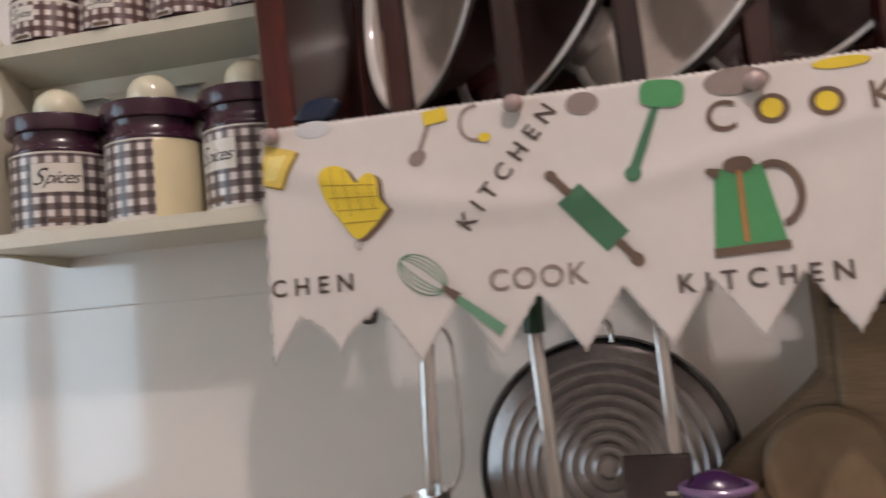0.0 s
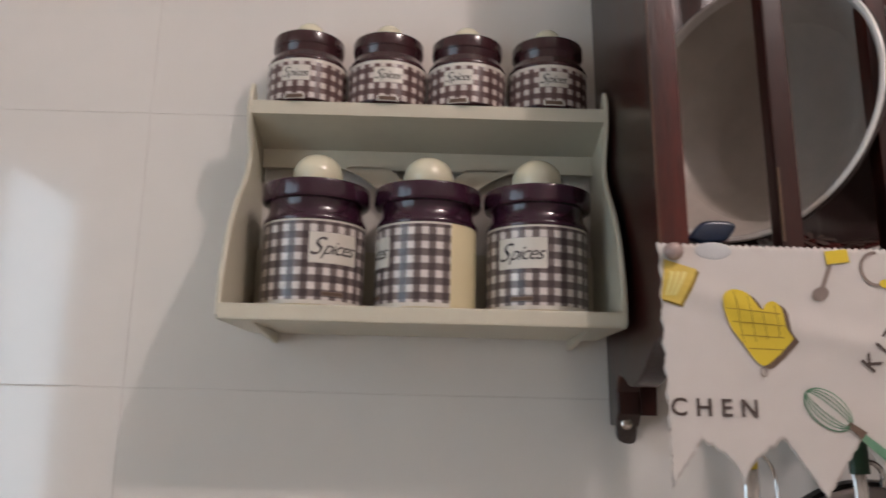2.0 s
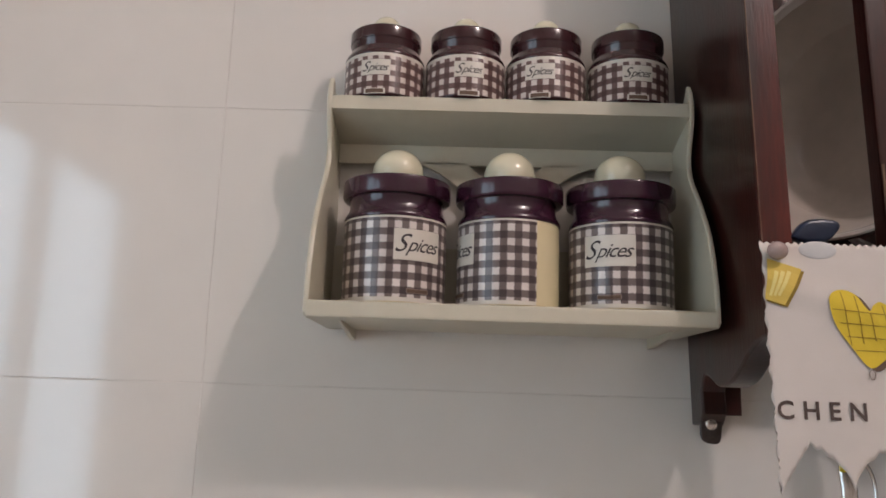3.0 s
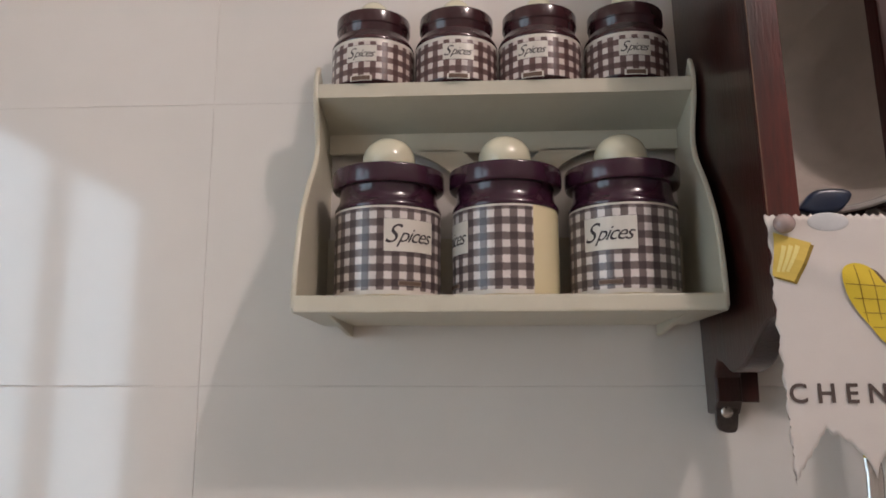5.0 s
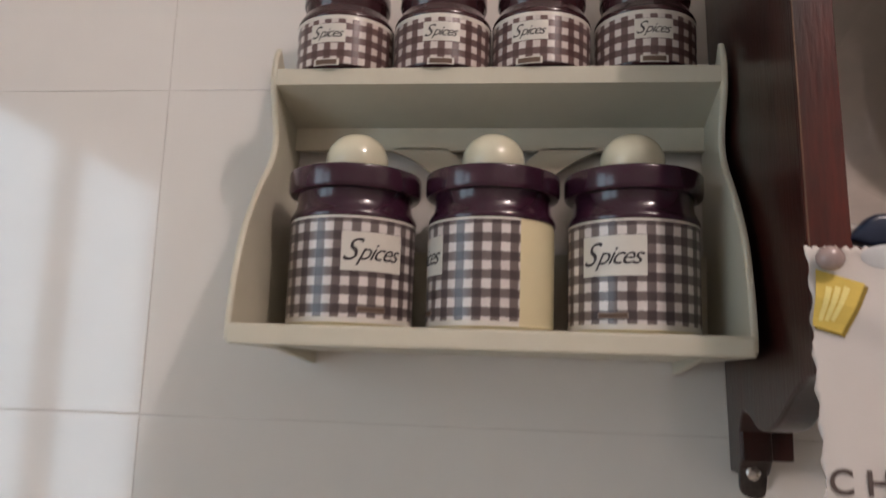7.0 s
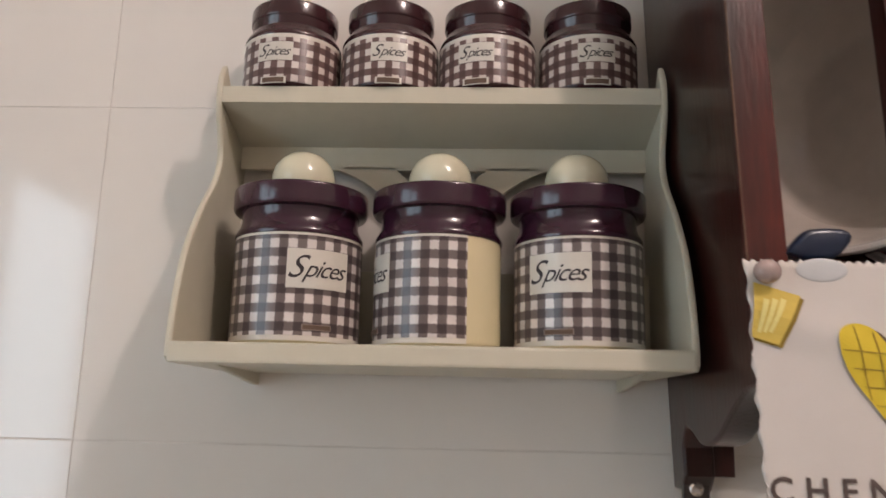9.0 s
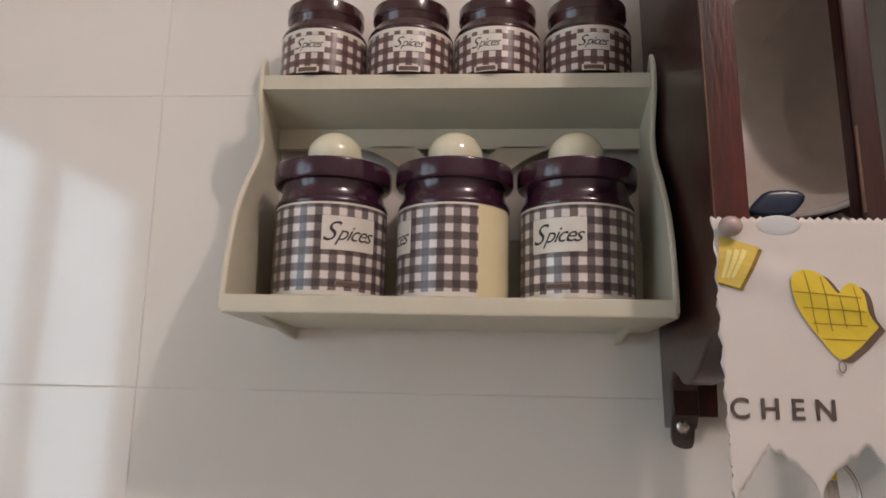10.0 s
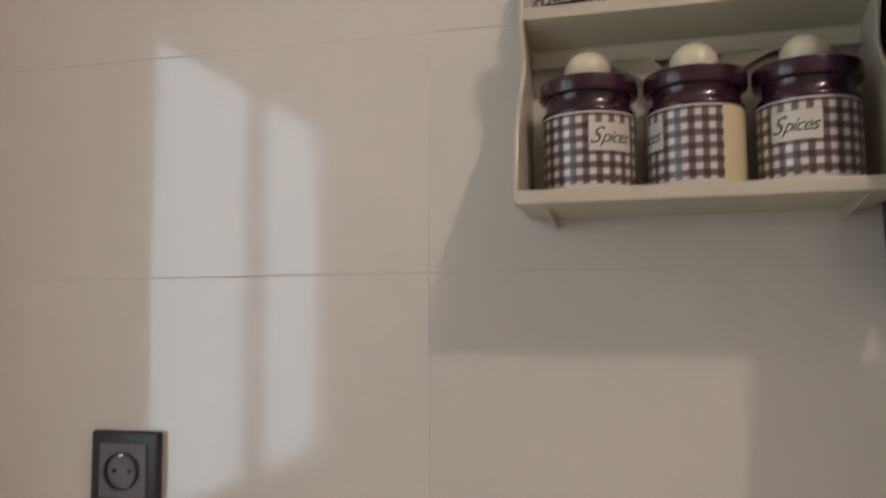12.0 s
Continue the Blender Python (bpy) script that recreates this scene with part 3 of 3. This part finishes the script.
def words(text, cx, cz, size, turn=0.0, spacing=1.35, bold=0.0003):
    bm = lettering(text, size, 0.0, bold, spacing)
    ca, sa = math.cos(radians(turn)), math.sin(radians(turn))
    for v in bm.verts:
        x, y = v.co.x, v.co.y
        v.co = (cx + x * ca - y * sa, cz + x * sa + y * ca, 0)
    return bm


# the oven mitt
MX, MZ, MK = 0.4778, 1.5212, 0.905


def mitt(dx, dz, k=MK):
    """A mitt with the fingers up, the thumb beside them and the cuff cut straight."""
    hand = smooth_line([(0.0235, 0.0195), (0.0180, 0.0280), (0.0165, 0.0410), (0.0110, 0.0465), (0.0050, 0.0440), (0.0010, 0.0400), (-0.0070, 0.0515), (-0.0180, 0.0545), (-0.0260, 0.0480), (-0.0225, 0.0310), (-0.0120, 0.0140), (0.0, 0.0), (0.0130, 0.0080)], 5)
    return fill([(MX + dx + p[0] * k, MZ + dz + p[1] * k) for p in hand], (MX + dx, MZ + dz + 0.030 * k))


lay("mitt_shadow", mitt(0.0035, -0.002), P_BROWN, 1)
lay("mitt", mitt(0, 0), P_YELLOW, 2, "yellow oven mitt print")
for k in range(4):
    lay("quilting", bar(MX + MK * (0.0050 * k - 0.0245), MZ + MK * (0.0405 - 0.0095 * k), MX + MK * (0.0150 + 0.0008 * k), MZ + MK * (0.0370 - 0.0085 * k), 0.0005), P_SEAM, 3)
for k in range(4):
    lay("quilting", bar(MX + MK * (0.0095 * k - 0.0175), MZ + MK * (0.053, 0.050, 0.038, 0.044)[k], MX + MK * (0.0085 * k - 0.0120), MZ + MK * (0.015 + 0.0018 * k), 0.0005), P_SEAM, 3)
lay("mitt_loop", ring(0.4783, 1.5172, 0.0018, 0.0030, 0.0008), P_GREY, 2)
# the yellow jug by the edge
lay("jug_shade", bar(0.4298, 1.5852, 0.4222, 1.5600, 0.0235, 0.0135), P_SEAM, 1)
lay("jug", bar(0.4284, 1.5866, 0.4209, 1.5615, 0.0228, 0.0130), P_JUG, 2, "yellow jug print")
for k in range(3):
    lay("stripe", bar(0.4180 + 0.0026 * k, 1.5655, 0.4225 + 0.0042 * k, 1.5815, 0.0018, 0.0028), P_PALE, 3)
# the words
lay("word_chen", words("CHEN", 0.4455, 1.4935, 0.0155, 0, 1.62), P_INK)
lay("word_kitchen", words("KITCHEN", 0.5765, 1.5560, 0.0150, 49, 1.66), P_INK)
lay("word_cook", words("COOK", 0.5890, 1.4862, 0.0190, 0, 1.12, 0.0002), P_GREY)
lay("word_kitchen", words("KITCHEN", 0.7180, 1.4745, 0.0155, 0, 1.66), P_INK)
lay("word_cook", words("C", 0.7050, 1.5705, 0.0265, 0), P_BROWN)
for x in (0.7335, 0.7635):
    lay("letter_o", disc(x, 1.5725, 0.0100, 0.0090), P_BROWN, 1)
    lay("letter_o", disc(x, 1.5725, 0.0062, 0.0060), P_YELLOW, 2)
lay("word_cook", words("K", 0.7930, 1.5720, 0.0235, 0), P_BROWN)
# the whisk
lay("whisk_head", disc(0.5180, 1.4945, 0.0175, 0.0110, -38), P_WHISK, 1)
lay("whisk_gap", disc(0.5180, 1.4945, 0.0165, 0.0101, -38), CLOTH, 2)
for r in (0.0078, 0.0054, 0.0030):
    lay("whisk_wire", ring(0.5178, 1.4948, 0.0165, r, 0.0007, -38), P_WHISK, 3)
lay("whisk_handle", bar(0.5300, 1.4860, 0.5400, 1.4785, 0.0035, 0.006), P_BROWN, 3)
lay("whisk_handle", bar(0.5390, 1.4780, 0.5660, 1.4560, 0.005, 0.007), P_WHISK, 3)
# the rolling pin
lay("rolling_pin", bar(0.6125, 1.5355, 0.6392, 1.5035, 0.0178), P_DGREEN, 1, "green rolling pin print")
lay("pin_handle", bar(0.6130, 1.5350, 0.6035, 1.5465, 0.0050), P_BROWN, 2)
lay("pin_handle", disc(0.6028, 1.5472, 0.0042, 0.0034, -48), P_BROWN, 2)
lay("pin_handle", bar(0.6390, 1.5040, 0.6480, 1.4930, 0.0050), P_BROWN, 2)
lay("pin_handle", disc(0.6490, 1.4920, 0.0046, 0.0038, -48), P_BROWN, 2)
# the coffee pot
lay("coffee_pot", bar(0.7130, 1.4935, 0.7110, 1.5400, 0.0400, 0.0270, 8), P_GREEN, 1, "green coffee pot print")
lay("pot_base", bar(0.6925, 1.4910, 0.7345, 1.4925, 0.0052), P_BROWN, 2)
lay("pot_lid", disc(0.7110, 1.5412, 0.0088, 0.0050), P_BROWN, 2)
lay("pot_spout", bar(0.7000, 1.5370, 0.6925, 1.5395, 0.0060, 0.003), P_BROWN, 2)
lay("pot_handle", ring(0.7290, 1.5220, 0.0145, 0.0180, 0.0045, 0, -75, 110), P_BROWN, 2)
lay("pot_stripe", bar(0.7110, 1.4960, 0.7110, 1.5380, 0.0028), P_ORANGE, 3)
# the spatula, the spoon and the rest along the top edge
lay("spatula_handle", bar(0.6520, 1.5440, 0.6700, 1.5860, 0.0065, 0.0045), P_DGREEN, 1)
lay("spatula_end", disc(0.6515, 1.5430, 0.0050, 0.0050), P_DGREEN, 2)
lay("spatula_blade", disc(0.6730, 1.5900, 0.0130, 0.0085, -8, 28, 0.6), P_GREEN, 2, "green spatula print")
lay("spoon_bowl", disc(0.5200, 1.5690, 0.0062, 0.0045, 30), P_GREY, 1)
lay("spoon_handle", bar(0.5210, 1.5710, 0.5290, 1.5905, 0.0030), P_GREY, 1)
lay("spoon_grip", bar(0.5255, 1.5935, 0.5410, 1.5955, 0.0090), P_YELLOW, 2)
lay("hook_print", ring(0.5585, 1.5870, 0.0095, 0.0110, 0.0022, 0, 80, 300), P_GREY, 1)
lay("hook_print", disc(0.5640, 1.5770, 0.0040, 0.0030), P_YELLOW, 2)
lay("cup_print", disc(0.6255, 1.5905, 0.0100, 0.0070), P_GREY, 1)
lay("bowl_print", disc(0.7160, 1.5915, 0.0190, 0.0085), P_GREY, 1)
lay("bowl_print", disc(0.7740, 1.5945, 0.0160, 0.0035), P_YELLOW, 1)


def push_pin(x, z, label):
    pin = thing("push_pin", label, "pin", "pins along the cloth")
    y = cloth_y(x, z)
    part("head", ball(0.0066, 1, 0.8, 0.9, (x, y - 0.0065, z)), PEARL, pin)
    part("shank", tube([(x, y - 0.003, z), (x, y + 0.006, z)], 0.0012), STEEL, pin)
    return pin


push_pin(0.4230, 1.5945, "pearly round pin holding the cloth's corner")
push_pin(0.5840, 1.5950, "pearly round pin holding the cloth's top edge")
push_pin(0.7255, 1.5890, "pearly round pin holding the cloth's top edge")

clip = thing("clothes_clip", "dark blue plastic clip with a pale jaw on the cloth's edge", "clip")
part("grip", plaque(smooth_line([(0.4355, 1.6055), (0.4425, 1.6135), (0.4485, 1.6180), (0.4640, 1.6183), (0.4690, 1.6145), (0.4655, 1.6085), (0.4590, 1.6030), (0.4460, 1.6020)], 2), -0.1805, -0.1690, 0.003), BLUE, clip)
part("jaw", ball(0.0112, 1.1, 0.05, 0.52, (0.4510, -0.1829, 1.5965)), PALE, clip, "pale blue-grey jaw")

# ---- what hangs below the plate rack ----
rail = thing("utensil_rail", "thin steel rail for utensils under the plate rack", "rail")
part("rod", tube([(0.475, -0.110, 1.487), (0.900, -0.110, 1.487)], 0.004), STEEL, rail)
for x in (0.530, 0.880):
    part("bracket", tube([(x, -0.110, 1.485), (x, -0.110, 1.515), (x, -0.13, 1.53)], 0.003), STEEL, rail)


def hook(x, parent):
    part("hook", tube(smooth_line([(x, -0.118, 1.478), (x, -0.119, 1.488), (x, -0.112, 1.4935), (x, -0.104, 1.490), (x, -0.104, 1.470), (x, -0.106, 1.455)], 5), 0.0022), STEEL, parent)


def utensil(name, label, x, low, lean, strip=0.0042):
    u = thing(name, label, "utensil", "utensils hanging from the rail")
    hook(x, u)
    part("handle", tube([(x, -0.106, 1.460), (x, -0.110, 1.44), (x + lean * 0.5, -0.110, (1.44 + low) / 2), (x + lean, -0.108, low)], strip, 12, 0.4), STEEL, u, "flat steel handle")
    return u


ladle = utensil("ladle", "steel soup ladle hanging from the rail", 0.4980, 1.340, -0.004, 0.0058)
part("hanging_loop", tube(smooth_line([(0.4990, -0.108, 1.468), (0.5070, -0.108, 1.462), (0.5150, -0.108, 1.450), (0.5170, -0.108, 1.430), (0.5160, -0.108, 1.360), (0.4960, -0.108, 1.330)], 5), 0.0014), STEEL, ladle)
part("grip", tube([(0.4980, -0.108, 1.470), (0.4980, -0.108, 1.452)], 0.0055), P_YELLOW, ladle, "yellow plastic hanging end")
part("bowl", lathe([(0, 0), (0.020, 0.003), (0.034, 0.014), (0.040, 0.030), (0.0388, 0.030), (0.033, 0.0155), (0.019, 0.0045), (0, 0.0015)], 40), STEEL, ladle).matrix_basis = pose(0.478, -0.110, 1.305, 0, -18, 0)
skimmer = utensil("skimmer", "steel skimmer with a green grip hanging from the rail", 0.5770, 1.310, 0.006, 0.0052)
part("grip", tube([(0.5765, -0.108, 1.480), (0.5770, -0.110, 1.450)], 0.0075, 12, 0.6), GREENH, skimmer, "dark green plastic grip")
part("bowl", lathe([(0, 0), (0.03, 0.003), (0.045, 0.010), (0.044, 0.0112), (0.03, 0.0045), (0, 0.0015)], 40), STEEL, skimmer).matrix_basis = pose(0.580, -0.105, 1.27, 80, 0, 0)
turner = utensil("spatula", "kitchen turner with steel handle and brown nylon blade", 0.6620, 1.362, 0.002)
part("blade", box(0.628, -0.112, 1.285, 0.674, -0.106, 1.362, 0.0025), BROWN, turner, "brown nylon blade")
part("slot", box(0.655, -0.1132, 1.335, 0.667, -0.1120, 1.338, 0.0004), STEEL, turner)

pan = thing("ridged_lid", "round aluminium lid with concentric ridges hanging against the wall", "lid")
steps = [(0.0, 0.020)]
for k in range(1, 10):
    r = 0.0094 * k
    steps += [(r - 0.0026, 0.020 - 0.0006 * k), (r, 0.0218 - 0.0006 * k), (r + 0.0026, 0.020 - 0.0006 * k)]
steps += [(0.093, 0.014), (0.099, 0.010), (0.101, 0.004), (0.099, 0.001), (0.0, 0.001)]
part("disc", lathe(steps, 72), DULL, pan)
part("rim", lathe([(0.0985, 0.0), (0.103, 0.0), (0.1045, 0.006), (0.102, 0.012), (0.0985, 0.0125)], 72), BLACKP, pan, "dark rim")
part("loop", tube(smooth_line([(-0.012, 0.098, 0.012), (-0.010, 0.112, 0.014), (0.0, 0.118, 0.016), (0.010, 0.112, 0.014), (0.012, 0.098, 0.012)], 5), 0.0025), STEEL, pan)
pan.matrix_basis = pose(0.6180, -0.044, 1.342, 84, 0, 0) @ Matrix.Diagonal((0.95, 0.95, 0.95, 1))

tray = thing("wooden_board", "pale wooden hanging board with a rounded foot and raised rim", "board")


def bell(cx, top, scale, y0, y1):
    """The bell outline of the hanging board: a narrow neck that spreads into a round foot."""
    half = smooth_line([(0.026, 0.0), (0.026, -0.074), (0.031, -0.090), (0.058, -0.114), (0.098, -0.148), (0.112, -0.190), (0.096, -0.236), (0.050, -0.262), (0.0, -0.270)], 5)
    pts = [(cx + p[0] * scale, top + p[1] * scale) for p in half]
    pts += [(2 * cx - a, b) for a, b in pts[-2::-1]]
    bm = bmesh.new()
    face = bm.faces.new([bm.verts.new((a, y0, b)) for a, b in pts])
    moved = bmesh.ops.extrude_face_region(bm, geom=[face])
    bmesh.ops.translate(bm, verts=[g for g in moved["geom"] if isinstance(g, bmesh.types.BMVert)], vec=(0, y1 - y0, 0))
    rims = [e for e in bm.edges if abs(e.verts[0].co.y - e.verts[1].co.y) < 1e-6]
    bmesh.ops.bevel(bm, geom=rims, offset=0.004, segments=3, profile=0.5, affect="EDGES")
    return bm


part("board", bell(0.796, 1.494, 1.0, -0.085, -0.060), TAN, tray)
part("foot_panel", bell(0.796, 1.452, 0.82, -0.094, -0.083), TAN, tray)
part("disc", lathe([(0, 0), (0.038, 0), (0.042, 0.003), (0.042, 0.008), (0.038, 0.011), (0, 0.011)], 48), TAN, tray).matrix_basis = pose(0.762, -0.092, 1.345, 90, 0, 0)
part("disc", lathe([(0, 0), (0.038, 0), (0.042, 0.003), (0.042, 0.008), (0.038, 0.011), (0, 0.011)], 48), TAN, tray).matrix_basis = pose(0.850, -0.092, 1.345, 90, 0, 0)
part("ornament", ball(0.020, 1, 0.14, 0.72, (0.796, -0.0860, 1.4530)), BROWN, tray, "brown oval ornament")
part("ornament", ball(0.014, 1, 0.18, 0.60, (0.797, -0.0870, 1.4560)), P_YELLOW, tray, "yellow oval ornament")
part("peg", ball(0.005, 1, 0.5, 1, (0.796, -0.0860, 1.4330)), BROWN, tray)

scoop = thing("measuring_scoop", "small purple plastic scoop hanging beside the board", "scoop")
part("bowl", ball(0.023, 1, 0.7, 0.95, (0.686, -0.124, 1.332)), surface("purple_plastic", (0.055, 0.018, 0.075), 0.25, 0.1, 60, coat=0.4), scoop)
part("rim", tube([(0.686 + 0.0220 * math.cos(k * math.pi / 12), -0.131 + 0.019 * math.sin(k * math.pi / 12), 1.344) for k in range(25)], 0.0026), surface("lilac_plastic", (0.20, 0.12, 0.24), 0.25, 0.1, 60, coat=0.4), scoop, "lilac rim")
part("handle", tube(smooth_line([(0.680, -0.114, 1.340), (0.668, -0.100, 1.40), (0.666, -0.098, 1.455), (0.666, -0.100, 1.487), (0.666, -0.108, 1.4925), (0.666, -0.116, 1.484)], 5), 0.0016), DULL, scoop, "thin wire handle")

# ---- the wall socket ----
sock = thing("wall_socket", "charcoal wall socket with a round earthed outlet on the tiles", "socket")
SX, SZ = -0.3420, 1.2910
part("frame", box(SX - 0.042, -0.011, SZ - 0.042, SX + 0.042, -0.0002, SZ + 0.042, 0.0045, 3), CHAR, sock)
part("insert", box(SX - 0.029, -0.0135, SZ - 0.029, SX + 0.029, -0.0108, SZ + 0.029, 0.0015), GREYP, sock, "grey square insert")
part("outlet", lathe([(0.0205, 0), (0.0205, 0.004), (0.0190, 0.004), (0.0185, -0.0005), (0, -0.0005)], 40), CHAR, sock, "round dark outlet").matrix_basis = pose(SX, -0.0138, SZ, 90, 0, 0)
for dx in (-0.0095, 0.0095):
    part("pin_hole", lathe([(0, 0), (0.0026, 0), (0.0026, 0.0006), (0, 0.0006)], 16), BLACKP, sock).matrix_basis = pose(SX + dx, -0.0136, SZ, 90, 0, 0)
part("earth_clip", box(SX - 0.003, -0.0165, SZ + 0.0155, SX + 0.003, -0.0140, SZ + 0.0185, 0.0005), STEEL, sock)

# ---- the wall's tiles, last ----
TW, TH = 0.60, 0.25
shape = box(JOINT / 2, 0.0, JOINT / 2, TW - JOINT / 2, 0.0030, TH - JOINT / 2, 0.0004, 2)
shape_me = mesh_of("tile", shape, TILE)
for i in range(-1, 5):
    for j in range(0, 10):
        x, z = TW * i, TH * j
        if x + TW > X1 or (x < X0):
            continue
        t = new("tile", shape_me)
        t.parent = wall_back
        t.location = (x, 0.0, z)
left = mesh_of("tile", box(X0, 0.0, JOINT / 2, -TW - JOINT / 2, 0.0030, TH - JOINT / 2, 0.0004, 2), TILE)
top_me = mesh_of("tile", box(JOINT / 2, 0.0, JOINT / 2, TW - JOINT / 2, 0.0030, TOP - 2.5 - JOINT / 2, 0.0004, 2), TILE)
for j in range(0, 10):
    t = new("tile", left)
    t.parent, t.location = wall_back, (0, 0, TH * j)
for i in range(-1, 5):
    if TW * (i + 1) <= X1:
        t = new("tile", top_me)
        t.parent, t.location = wall_back, (TW * i, 0, 2.5)
